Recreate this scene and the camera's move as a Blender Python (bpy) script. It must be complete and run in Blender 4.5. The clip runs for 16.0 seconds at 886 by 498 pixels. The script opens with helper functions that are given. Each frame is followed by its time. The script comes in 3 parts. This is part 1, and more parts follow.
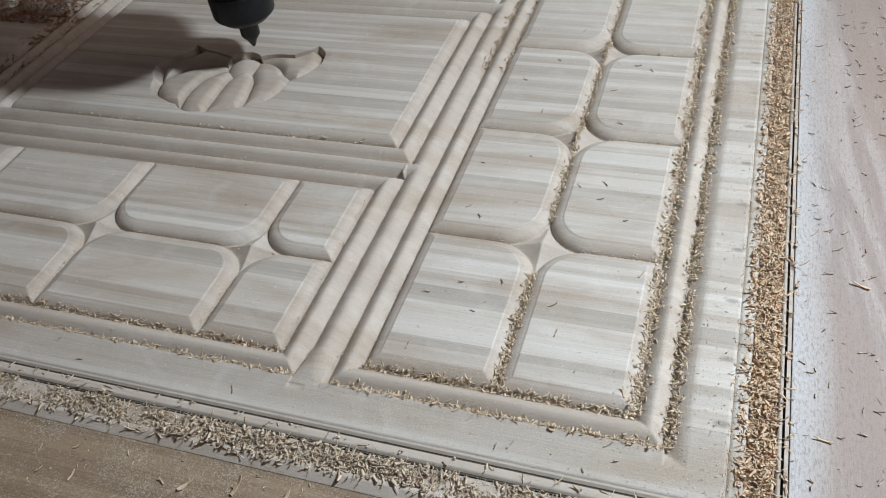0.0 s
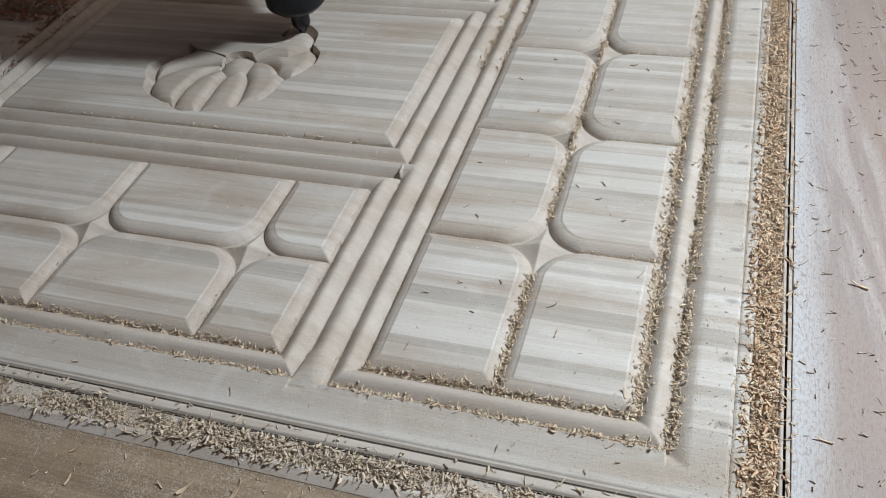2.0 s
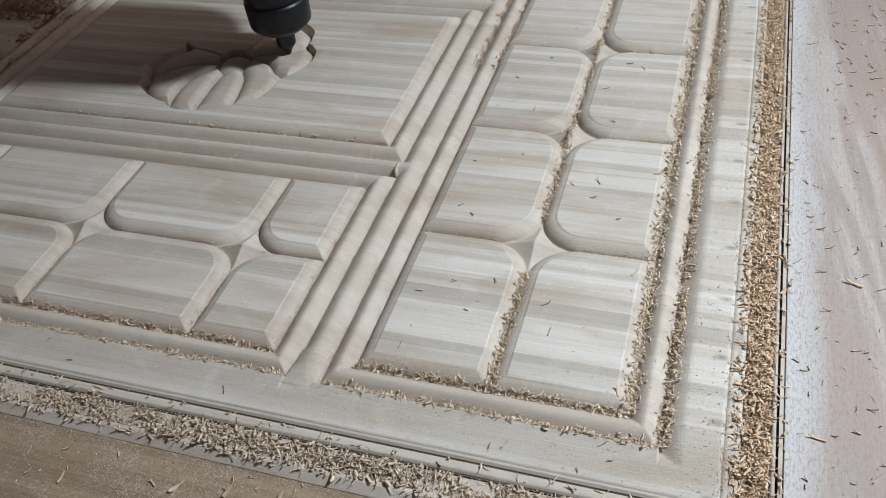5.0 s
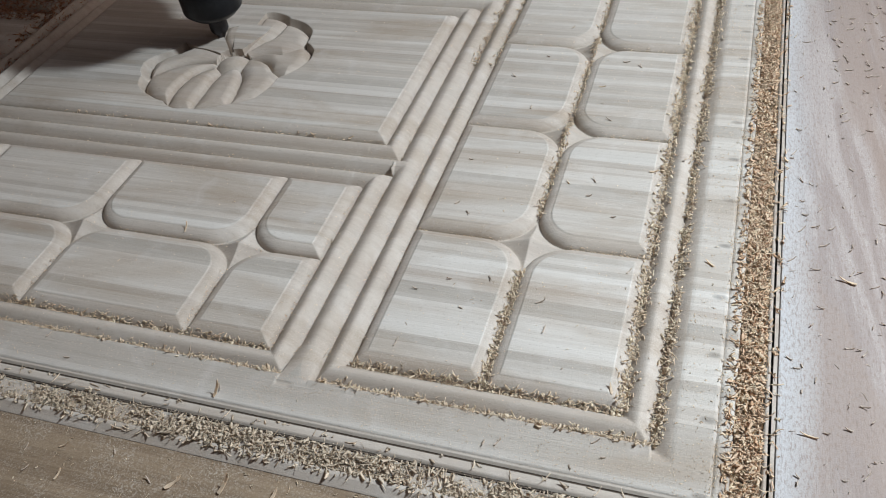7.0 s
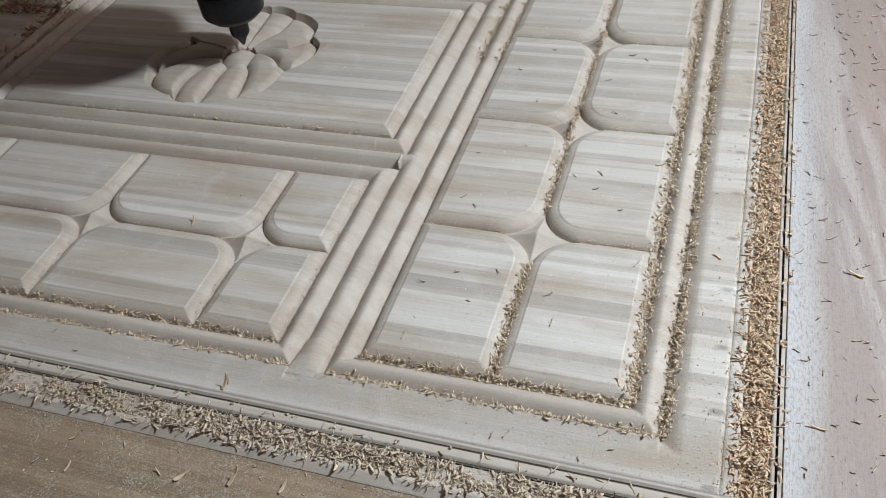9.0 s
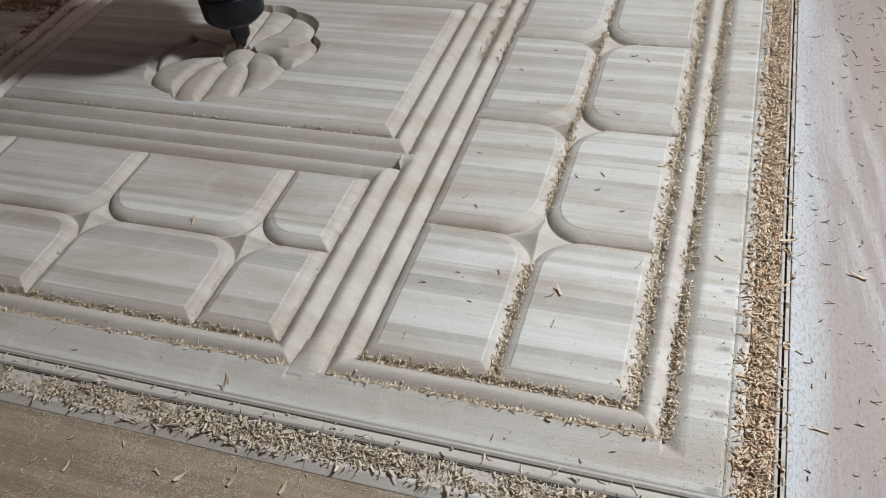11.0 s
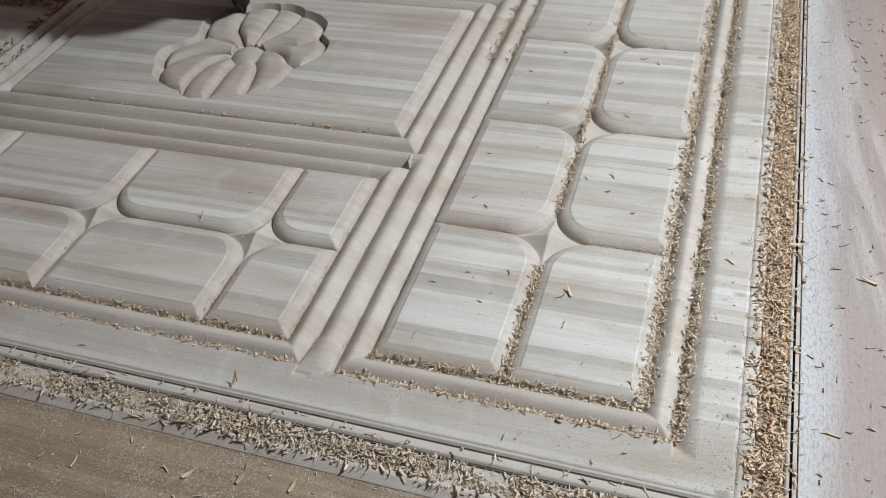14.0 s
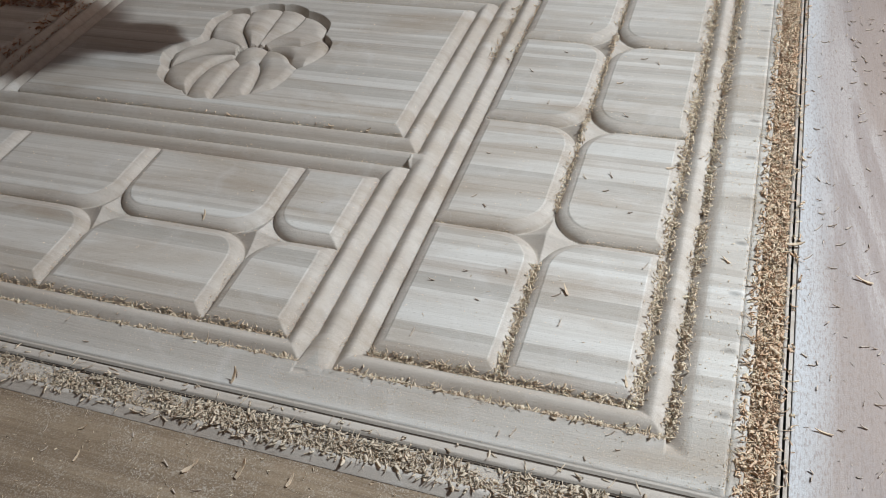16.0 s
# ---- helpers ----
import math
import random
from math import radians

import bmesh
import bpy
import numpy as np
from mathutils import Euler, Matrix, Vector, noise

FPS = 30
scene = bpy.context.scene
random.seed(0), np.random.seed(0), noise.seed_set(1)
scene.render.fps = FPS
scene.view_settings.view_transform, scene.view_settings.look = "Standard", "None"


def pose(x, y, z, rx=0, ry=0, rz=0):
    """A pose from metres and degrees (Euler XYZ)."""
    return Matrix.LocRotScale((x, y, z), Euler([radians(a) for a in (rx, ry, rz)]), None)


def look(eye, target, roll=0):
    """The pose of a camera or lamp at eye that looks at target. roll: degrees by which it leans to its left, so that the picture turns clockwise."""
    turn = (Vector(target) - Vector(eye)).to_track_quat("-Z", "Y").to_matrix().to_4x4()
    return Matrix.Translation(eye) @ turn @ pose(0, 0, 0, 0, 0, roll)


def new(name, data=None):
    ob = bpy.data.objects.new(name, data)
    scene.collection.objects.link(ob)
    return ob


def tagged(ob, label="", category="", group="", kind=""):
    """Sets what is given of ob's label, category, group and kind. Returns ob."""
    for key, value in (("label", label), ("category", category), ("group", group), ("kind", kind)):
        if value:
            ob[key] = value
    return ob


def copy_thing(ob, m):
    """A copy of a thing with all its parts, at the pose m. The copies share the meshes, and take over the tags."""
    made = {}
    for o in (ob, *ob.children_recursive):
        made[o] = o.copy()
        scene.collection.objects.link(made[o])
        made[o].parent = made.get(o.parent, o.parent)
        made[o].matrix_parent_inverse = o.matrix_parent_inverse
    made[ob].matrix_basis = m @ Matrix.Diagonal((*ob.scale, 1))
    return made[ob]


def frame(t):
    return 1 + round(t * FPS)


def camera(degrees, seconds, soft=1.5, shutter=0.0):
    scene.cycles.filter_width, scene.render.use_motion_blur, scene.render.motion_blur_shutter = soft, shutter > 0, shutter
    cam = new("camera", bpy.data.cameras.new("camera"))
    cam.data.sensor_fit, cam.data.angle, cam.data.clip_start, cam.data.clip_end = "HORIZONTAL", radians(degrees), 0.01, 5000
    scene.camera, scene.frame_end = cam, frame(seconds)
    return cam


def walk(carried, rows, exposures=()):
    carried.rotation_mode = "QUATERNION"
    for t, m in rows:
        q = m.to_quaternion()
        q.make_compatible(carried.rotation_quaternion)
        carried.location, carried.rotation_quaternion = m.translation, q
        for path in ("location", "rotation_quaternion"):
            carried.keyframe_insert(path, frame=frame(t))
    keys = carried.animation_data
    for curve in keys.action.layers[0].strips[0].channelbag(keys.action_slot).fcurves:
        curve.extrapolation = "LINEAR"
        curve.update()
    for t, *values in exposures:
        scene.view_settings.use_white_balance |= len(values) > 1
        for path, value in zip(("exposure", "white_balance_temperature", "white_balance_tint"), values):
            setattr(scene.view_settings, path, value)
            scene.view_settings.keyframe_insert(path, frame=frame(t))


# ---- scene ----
cam = camera(55.47, 16.0, soft=0.95)
PATH = [
    (0, (0.00860, -0.20886, 0.28502), (-0.13672, 0.12980, -0.05290), -8.20),
    (0.5, (0.00912, -0.20865, 0.28396), (-0.13584, 0.12905, -0.05507), -8.06),
    (1, (0.00905, -0.20598, 0.28576), (-0.13252, 0.13284, -0.05359), -8.01),
    (1.5, (0.00548, -0.20714, 0.28439), (-0.13396, 0.13260, -0.05493), -7.60),
    (2, (0.00318, -0.20816, 0.28515), (-0.13534, 0.13175, -0.05437), -7.61),
    (2.5, (0.00643, -0.20939, 0.28454), (-0.13252, 0.13139, -0.05394), -7.90),
    (3, (0.00648, -0.20949, 0.28543), (-0.13191, 0.13093, -0.05363), -7.70),
    (3.5, (0.00668, -0.20894, 0.28500), (-0.13337, 0.13066, -0.05420), -7.82),
    (4, (0.00465, -0.20817, 0.28425), (-0.13414, 0.13194, -0.05495), -7.58),
    (6.5, (0.01049, -0.20744, 0.28408), (-0.12996, 0.13105, -0.05606), -7.98),
    (7, (0.01080, -0.20750, 0.28463), (-0.13037, 0.13089, -0.05531), -7.97),
    (7.5, (0.01361, -0.20603, 0.28589), (-0.12814, 0.13154, -0.05462), -8.26),
    (8, (0.01375, -0.20685, 0.28459), (-0.12659, 0.13132, -0.05592), -8.17),
    (8.5, (0.01260, -0.20711, 0.28341), (-0.12803, 0.13026, -0.05778), -8.20),
    (9, (0.00890, -0.20925, 0.28464), (-0.13334, 0.12669, -0.05729), -8.24),
    (11.5, (0.00621, -0.20891, 0.28337), (-0.13458, 0.12796, -0.05823), -7.67),
    (12, (0.00579, -0.20973, 0.28323), (-0.13560, 0.12699, -0.05828), -7.54),
    (12.5, (0.00657, -0.21054, 0.28253), (-0.13393, 0.12628, -0.05924), -7.33),
    (13, (0.00386, -0.21143, 0.28386), (-0.13729, 0.12510, -0.05793), -7.34),
    (13.5, (0.00178, -0.21213, 0.28337), (-0.13935, 0.12541, -0.05743), -7.05),
    (14, (0.00068, -0.21121, 0.28260), (-0.13866, 0.12709, -0.05820), -6.85),
    (14.5, (0.00153, -0.21190, 0.28413), (-0.14043, 0.12501, -0.05695), -7.11),
    (15, (0.00394, -0.21435, 0.28244), (-0.13902, 0.12264, -0.05815), -6.99),
    (15.5, (0.00691, -0.21243, 0.28355), (-0.13590, 0.12406, -0.05760), -7.15),
    (16, (0.00710, -0.21235, 0.28491), (-0.13760, 0.12374, -0.05584), -7.37),
]
walk(cam, [(t, look(eye, target, roll)) for t, eye, target, roll in PATH], exposures=[(0, 0.0, 6500, 10), (16, 0.0, 6500, 10)])

# ---- world and light ----
world = bpy.data.worlds.new("sky")
scene.world = world
world.use_nodes = True
wn = world.node_tree
sky = wn.nodes.new("ShaderNodeTexSky")
sky.sky_type = "NISHITA"
sky.sun_disc = False
sky.sun_elevation = radians(42)
sky.sun_rotation = radians(65)
sky.air_density = 0.5
sky.dust_density = 6.0
sky.ozone_density = 0.5
# sky light multiplied by a slightly warm tint, in place of indoor bounce
tint = wn.nodes.new("ShaderNodeMix")
tint.data_type, tint.blend_type = "RGBA", "MULTIPLY"
tint.inputs[0].default_value = 1.0
tint.inputs[7].default_value = (1.0, 0.945, 0.93, 1.0)
wn.links.new(sky.outputs[0], tint.inputs[6])
wn.links.new(tint.outputs[2], wn.nodes["Background"].inputs[0])
wn.nodes["Background"].inputs[1].default_value = 0.0265

# key light out of view; its place is inferred from shadows and falloff
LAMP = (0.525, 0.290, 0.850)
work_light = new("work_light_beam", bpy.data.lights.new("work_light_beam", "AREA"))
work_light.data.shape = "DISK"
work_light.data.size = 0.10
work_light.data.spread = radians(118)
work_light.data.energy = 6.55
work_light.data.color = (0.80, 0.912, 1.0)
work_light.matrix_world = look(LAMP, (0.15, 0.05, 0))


# ---- materials ----
def material(name):
    m = bpy.data.materials.new(name)
    m.use_nodes = True
    return m, m.node_tree.nodes, m.node_tree.links, m.node_tree.nodes["Principled BSDF"]


def mapped(nodes, links, scale, rot=0.0):
    co = nodes.new("ShaderNodeTexCoord")
    mp = nodes.new("ShaderNodeMapping")
    mp.inputs["Scale"].default_value = scale
    turn = nodes.new("ShaderNodeMapping")
    turn.inputs["Rotation"].default_value = (0, 0, radians(rot))
    links.new(co.outputs["Object"], turn.inputs["Vector"])
    links.new(turn.outputs[0], mp.inputs["Vector"])
    return mp.outputs[0]


def noise_at(nodes, links, vec, scale, detail=4.0, rough=0.55, warp=0.0):
    n = nodes.new("ShaderNodeTexNoise")
    n.inputs["Scale"].default_value = scale
    n.inputs["Detail"].default_value = detail
    n.inputs["Roughness"].default_value = rough
    n.inputs["Distortion"].default_value = warp
    links.new(vec, n.inputs["Vector"])
    return n.outputs["Fac"]


def ramp(nodes, links, fac, stops):
    r = nodes.new("ShaderNodeValToRGB")
    e = r.color_ramp.elements
    while len(e) < len(stops):
        e.new(0.5)
    for k, (at, col) in zip(e, stops):
        k.position, k.color = at, (*col, 1)
    links.new(fac, r.inputs[0])
    return r.outputs[0]


def blend(nodes, links, fac, a, b, how="MIX"):
    m = nodes.new("ShaderNodeMix")
    m.data_type, m.blend_type = "RGBA", how
    for sock, v in ((0, fac), (6, a), (7, b)):
        if isinstance(v, (int, float)):
            m.inputs[sock].default_value = v
        elif isinstance(v, tuple):
            m.inputs[sock].default_value = (*v, 1)
        else:
            links.new(v, m.inputs[sock])
    return m.outputs[2]


def bump(nodes, links, bsdf, height, strength, dist, under=None):
    b = nodes.new("ShaderNodeBump")
    b.inputs["Strength"].default_value = strength
    b.inputs["Distance"].default_value = dist
    links.new(height, b.inputs["Height"])
    if under is not None:
        links.new(under, b.inputs["Normal"])
    links.new(b.outputs[0], bsdf.inputs["Normal"])
    return b.outputs[0]


def maths(nodes, links, how, a, b):
    m = nodes.new("ShaderNodeMath")
    m.operation = how
    for sock, v in ((0, a), (1, b)):
        if isinstance(v, (int, float)):
            m.inputs[sock].default_value = v
        else:
            links.new(v, m.inputs[sock])
    return m.outputs[0]


def wood(name, light, mid, dark, dust=0.35, rough=0.62, along_y=False, stain=1.0, planed=False, cut=None):
    """Close-grained timber, grain along x; on a planed face, strips of differing tone; on cut faces, a browner tone."""
    m, n, l, b = material(name)
    grain = noise_at(n, l, mapped(n, l, (95, 2.2, 60) if along_y else (2.2, 95, 60)), 1.0, 6, 0.65, 0.5)
    col = ramp(n, l, grain, [(0.3, dark), (0.5, mid), (0.7, light)])
    smooth = col
    fine = noise_at(n, l, mapped(n, l, (620, 14, 300) if along_y else (14, 620, 300)), 1.0, 3, 0.65, 0.3)
    col = blend(n, l, 0.3, col, ramp(n, l, fine, [(0.36, dark), (0.6, light)]))
    v3 = mapped(n, l, (1, 1, 1))
    broad = noise_at(n, l, v3, 14, 3, 0.6, 0.6)
    col = blend(n, l, ramp(n, l, broad, [(0.4, (0, 0, 0)), (0.75, (0.4 * stain,) * 3)]), col, tuple(0.72 * c for c in mid))
    if planed:
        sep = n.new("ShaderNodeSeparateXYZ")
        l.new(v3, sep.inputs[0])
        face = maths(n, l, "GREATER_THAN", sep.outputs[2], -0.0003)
        wavy = maths(n, l, "MULTIPLY", noise_at(n, l, mapped(n, l, (4, 25, 1)), 1.0, 2), 0.0035)
        wob = maths(n, l, "ADD", wavy, sep.outputs[1])
        tone = col
        film0 = noise_at(n, l, v3, 120, 3, 0.6)
        for width, much in ((0.0107, 1.05), (0.0041, 0.65)):
            strip = maths(n, l, "FLOOR", maths(n, l, "DIVIDE", wob, width), 0.0)
            wn_ = n.new("ShaderNodeTexWhiteNoise")
            wn_.noise_dimensions = "1D"
            l.new(strip, wn_.inputs["W"])
            tone = blend(n, l, ramp(n, l, wn_.outputs["Value"], [(0.5, (0, 0, 0)), (1.0, (0.62 * much,) * 3)]), tone, (0.70, 0.665, 0.615))
            tone = blend(n, l, ramp(n, l, wn_.outputs["Value"], [(0.0, (0.5 * much,) * 3), (0.42, (0, 0, 0))]), tone, (0.36, 0.325, 0.285))
        fy = maths(n, l, "SUBTRACT", maths(n, l, "FRACT", maths(n, l, "DIVIDE", maths(n, l, "ADD", sep.outputs[1], wavy), 0.0340), 0.0), 0.10)
        fx = maths(n, l, "DIVIDE", maths(n, l, "SUBTRACT", sep.outputs[0], 0.0252), 0.0040)
        fy = maths(n, l, "DIVIDE", fy, 0.055)
        away = maths(n, l, "ADD", maths(n, l, "MULTIPLY", fx, fx), maths(n, l, "MULTIPLY", fy, fy))
        away = maths(n, l, "MULTIPLY", away, maths(n, l, "ADD", film0, 0.5))
        tone = blend(n, l, ramp(n, l, away, [(0.0, (0.75,) * 3), (1.0, (0, 0, 0))]), tone, (0.2, 0.185, 0.165))
        cut_tone = blend(n, l, 0.24, blend(n, l, 0.35, blend(n, l, 0.5, col, smooth), tone), cut)
        col = blend(n, l, face, cut_tone, tone)
        resin = noise_at(n, l, mapped(n, l, (7, 34, 20)), 1.0, 4, 0.6, 0.8)
        col = blend(n, l, ramp(n, l, resin, [(0.48, (0, 0, 0)), (0.68, (0.6,) * 3)]), col, (0.36, 0.275, 0.20))
        bloom = noise_at(n, l, v3, 48, 4, 0.6, 0.8)
        col = blend(n, l, ramp(n, l, bloom, [(0.54, (0, 0, 0)), (0.74, (0.22,) * 3)]), col, (0.74, 0.715, 0.69))
    speck = noise_at(n, l, v3, 1500, 2, 0.75)
    film = noise_at(n, l, v3, 45, 5, 0.7)
    f = maths(n, l, "MULTIPLY", ramp(n, l, speck, [(0.5, (0, 0, 0)), (0.62, (dust,) * 3)]), ramp(n, l, film, [(0.4, (0.2,) * 3), (0.66, (1, 1, 1))]))
    col = blend(n, l, f, col, (0.72, 0.66, 0.58))
    pits = noise_at(n, l, mapped(n, l, (1300, 420, 900) if along_y else (420, 1300, 900)), 1.0, 2, 0.6)
    col = blend(n, l, ramp(n, l, pits, [(0.28, (0.35,) * 3), (0.4, (0, 0, 0))]), col, tuple(0.62 * c for c in dark))
    l.new(col, b.inputs["Base Color"])
    b.inputs["Roughness"].default_value = rough
    b.inputs["Specular IOR Level"].default_value = 0.3
    nb = bump(n, l, b, fine, 0.35, 0.0005)
    bump(n, l, b, speck, 0.4, 0.0005, nb)
    return m


def plain(name, colour, rough=0.5, metal=0.0, scale=200, vary=0.2, bumps=0.15):
    m, n, l, b = material(name)
    v = mapped(n, l, (1, 1, 1))
    a = noise_at(n, l, v, scale, 4, 0.6)
    c = noise_at(n, l, v, scale / 12, 3, 0.6)
    low = tuple(x * (1 - vary) for x in colour)
    high = tuple(min(1, x * (1 + vary)) for x in colour)
    col = blend(n, l, 0.5, ramp(n, l, a, [(0.3, low), (0.7, high)]), ramp(n, l, c, [(0.3, low), (0.7, high)]))
    l.new(col, b.inputs["Base Color"])
    b.inputs["Roughness"].default_value, b.inputs["Metallic"].default_value = rough, metal
    bump(n, l, b, a, bumps, 0.0005)
    return m


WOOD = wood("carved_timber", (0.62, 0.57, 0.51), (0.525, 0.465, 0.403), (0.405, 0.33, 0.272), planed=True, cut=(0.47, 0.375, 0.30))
SIDE_WOOD = wood("dusty_board", (0.42, 0.335, 0.295), (0.325, 0.245, 0.21), (0.20, 0.14, 0.115), dust=0.7, along_y=True)
FRONT_WOOD = wood("brown_board", (0.345, 0.255, 0.17), (0.25, 0.18, 0.118), (0.15, 0.10, 0.064), dust=0.5)


def dusted_edge(m):
    """A drift of fine pale dust along the board's inner edge, over the timber."""
    n, l = m.node_tree.nodes, m.node_tree.links
    b = n["Principled BSDF"]
    under = b.inputs["Base Color"].links[0].from_socket
    v = mapped(n, l, (1, 1, 1))
    sep = n.new("ShaderNodeSeparateXYZ")
    l.new(v, sep.inputs[0])
    wav = maths(n, l, "MULTIPLY", noise_at(n, l, mapped(n, l, (9, 4, 1)), 1.0, 3, 0.5), 0.03)
    far = maths(n, l, "ADD", sep.outputs[0], wav)
    drift = ramp(n, l, maths(n, l, "MULTIPLY", far, 8.0), [(0.52, (0.9,) * 3), (0.57, (0.7,) * 3), (0.645, (0.22,) * 3), (0.92, (0.08,) * 3)])
    grit = ramp(n, l, noise_at(n, l, mapped(n, l, (900, 420, 1)), 1.0, 3, 0.7), [(0.36, (0.45,) * 3), (0.5, (1, 1, 1))])
    streak = noise_at(n, l, mapped(n, l, (70, 5, 1), -7), 1.0, 5, 0.6, 0.9)
    figure = noise_at(n, l, mapped(n, l, (24, 2.5, 1), -9), 1.0, 3, 0.5, 1.6)
    col = blend(n, l, 0.55, under, (0.42, 0.355, 0.325))
    col = blend(n, l, ramp(n, l, streak, [(0.47, (0, 0, 0)), (0.58, (0.75,) * 3)]), col, (0.255, 0.185, 0.155))
    col = blend(n, l, ramp(n, l, figure, [(0.48, (0, 0, 0)), (0.57, (0.7,) * 3)]), col, (0.31, 0.225, 0.18))
    col = blend(n, l, maths(n, l, "MULTIPLY", drift, grit), col, (0.55, 0.545, 0.545))
    dash = noise_at(n, l, mapped(n, l, (1100, 260, 1), -6), 1.0, 3, 0.65, 0.2)
    col = blend(n, l, ramp(n, l, dash, [(0.36, (0.55,) * 3), (0.46, (0, 0, 0))]), col, (0.27, 0.205, 0.175))
    l.new(col, b.inputs["Base Color"])


dusted_edge(SIDE_WOOD)


def shaving_material(name, pale, deep):
    m, n, l, b = material(name)
    g = n.new("ShaderNodeNewGeometry")
    col = ramp(n, l, g.outputs["Random Per Island"], [(0.0, deep), (0.6, pale), (1.0, tuple(min(1, 1.15 * c) for c in pale))])
    v = mapped(n, l, (1, 1, 1))
    a = noise_at(n, l, v, 900, 2, 0.6)
    col = blend(n, l, ramp(n, l, a, [(0.4, (0, 0, 0)), (0.8, (0.4,) * 3)]), col, deep)
    l.new(col, b.inputs["Base Color"])
    b.inputs["Roughness"].default_value = 0.7
    thin = n.new("ShaderNodeBsdfTranslucent")
    l.new(col, thin.inputs[0])
    both = n.new("ShaderNodeMixShader")
    both.inputs[0].default_value = 0.3
    l.new(b.outputs[0], both.inputs[1])
    l.new(thin.outputs[0], both.inputs[2])
    l.new(both.outputs[0], n["Material Output"].inputs[0])
    return m


CHIP_TAN = shaving_material("tan_shavings", (0.93, 0.73, 0.53), (0.76, 0.50, 0.31))
CHIP_PALE = shaving_material("pale_shavings", (0.91, 0.76, 0.58), (0.74, 0.57, 0.40))
CHIP_DULL = shaving_material("dull_shavings", (0.86, 0.73, 0.57), (0.66, 0.52, 0.38))
CHIP_GREY = shaving_material("dusty_flakes", (0.74, 0.63, 0.53), (0.52, 0.42, 0.34))
CHIP_RED = shaving_material("red_shavings", (0.52, 0.30, 0.185), (0.28, 0.14, 0.08))
BLACK = plain("black_oxide_steel", (0.018, 0.02, 0.024), 0.38, 0.6, 300, 0.3, 0.05)
STEEL = plain("ground_steel", (0.35, 0.36, 0.38), 0.3, 1.0, 300, 0.1, 0.03)
CARBIDE = plain("dark_carbide", (0.05, 0.05, 0.055), 0.35, 0.8, 400, 0.3, 0.05)
BED = plain("machine_bed", (0.2, 0.19, 0.18), 0.6, 0.0, 30, 0.2)
FLOOR = plain("concrete_floor", (0.3, 0.29, 0.27), 0.8, 0.0, 6, 0.2)
SHADE_WALL = plain("shade_wall", (0.36, 0.33, 0.30), 0.85, 0.0, 8, 0.1)
# near-black colour for the shade painted into the trim grooves
GROOVE_SHADE = plain("groove_shade", (0.085, 0.065, 0.05), 0.95, 0.0, 700, 0.4, 0.4)


# ---- mesh helpers ----
def link_mesh(name, verts, faces, mat, parent=None, smooth=True, label=""):
    me = bpy.data.meshes.new(name)
    me.from_pydata(verts, [], faces)
    me.materials.append(mat)
    if smooth:
        me.shade_smooth()
    ob = new(name, me)
    ob.parent = parent
    return tagged(ob, label)


def part(name, bm, mat, parent=None, label="", smooth=False):
    me = bpy.data.meshes.new(name)
    bm.to_mesh(me)
    bm.free()
    me.materials.append(mat)
    if smooth:
        me.shade_smooth()
    ob = new(name, me)
    ob.parent = parent
    return tagged(ob, label)


def box_bm(x0, x1, y0, y1, z0, z1, bevel=0.0):
    bm = bmesh.new()
    bmesh.ops.create_cube(bm, size=1, matrix=Matrix.LocRotScale(((x0 + x1) / 2, (y0 + y1) / 2, (z0 + z1) / 2), None, (x1 - x0, y1 - y0, z1 - z0)))
    if bevel:
        bmesh.ops.bevel(bm, geom=bm.edges[:], offset=bevel, segments=2, affect="EDGES", profile=0.5)
    return bm


def lathe_bm(profile, seg=48):
    """A turned solid from (radius, height) pairs."""
    bm = bmesh.new()
    rings = []
    for r, z in profile:
        if r < 1e-6:
            rings.append([bm.verts.new((0, 0, z))])
        else:
            rings.append([bm.verts.new((r * math.cos(2 * math.pi * k / seg), r * math.sin(2 * math.pi * k / seg), z)) for k in range(seg)])
    for a, b in zip(rings, rings[1:]):
        for k in range(seg):
            j = (k + 1) % seg
            if len(a) == 1 and len(b) == 1:
                continue
            if len(a) == 1:
                bm.faces.new((a[0], b[j], b[k]))
            elif len(b) == 1:
                bm.faces.new((a[k], a[j], b[0]))
            else:
                bm.faces.new((a[k], a[j], b[j], b[k]))
    bmesh.ops.recalc_face_normals(bm, faces=bm.faces[:])
    return bm


# ---- the floor, and walls added out of view ----
tagged(part("floor", box_bm(-6, 6, -6, 6, -0.95, -0.85), FLOOR), "grey concrete workshop floor", "floor", kind="structure")
# unseen walls, set close to keep west and south sky off the slopes
tagged(part("shade_wall_west", box_bm(-1.7, -1.5, -1.9, 6, -0.85, 2.4), SHADE_WALL), "plain unseen wall, added to block the sky's light", "wall", kind="structure")
tagged(part("shade_wall_south", box_bm(-1.5, 6, -1.9, -1.7, -0.85, 2.4), SHADE_WALL), "plain unseen wall, added to block the sky's light", "wall", kind="structure")

bed = tagged(new("machine_bed"), "grey flat bed of a carving machine", "machine bed")
bed.location = (-0.25, 0.3, -0.85)
part("bed_top", box_bm(-1.0, 1.0, -1.2, 1.2, 0.77, 0.815, 0.004), BED, bed)
for sx in (-0.9, 0.9):
    for sy in (-1.1, 1.1):
        part("leg", box_bm(sx - 0.05, sx + 0.05, sy - 0.05, sy + 0.05, 0.0, 0.77, 0.004), BED, bed)

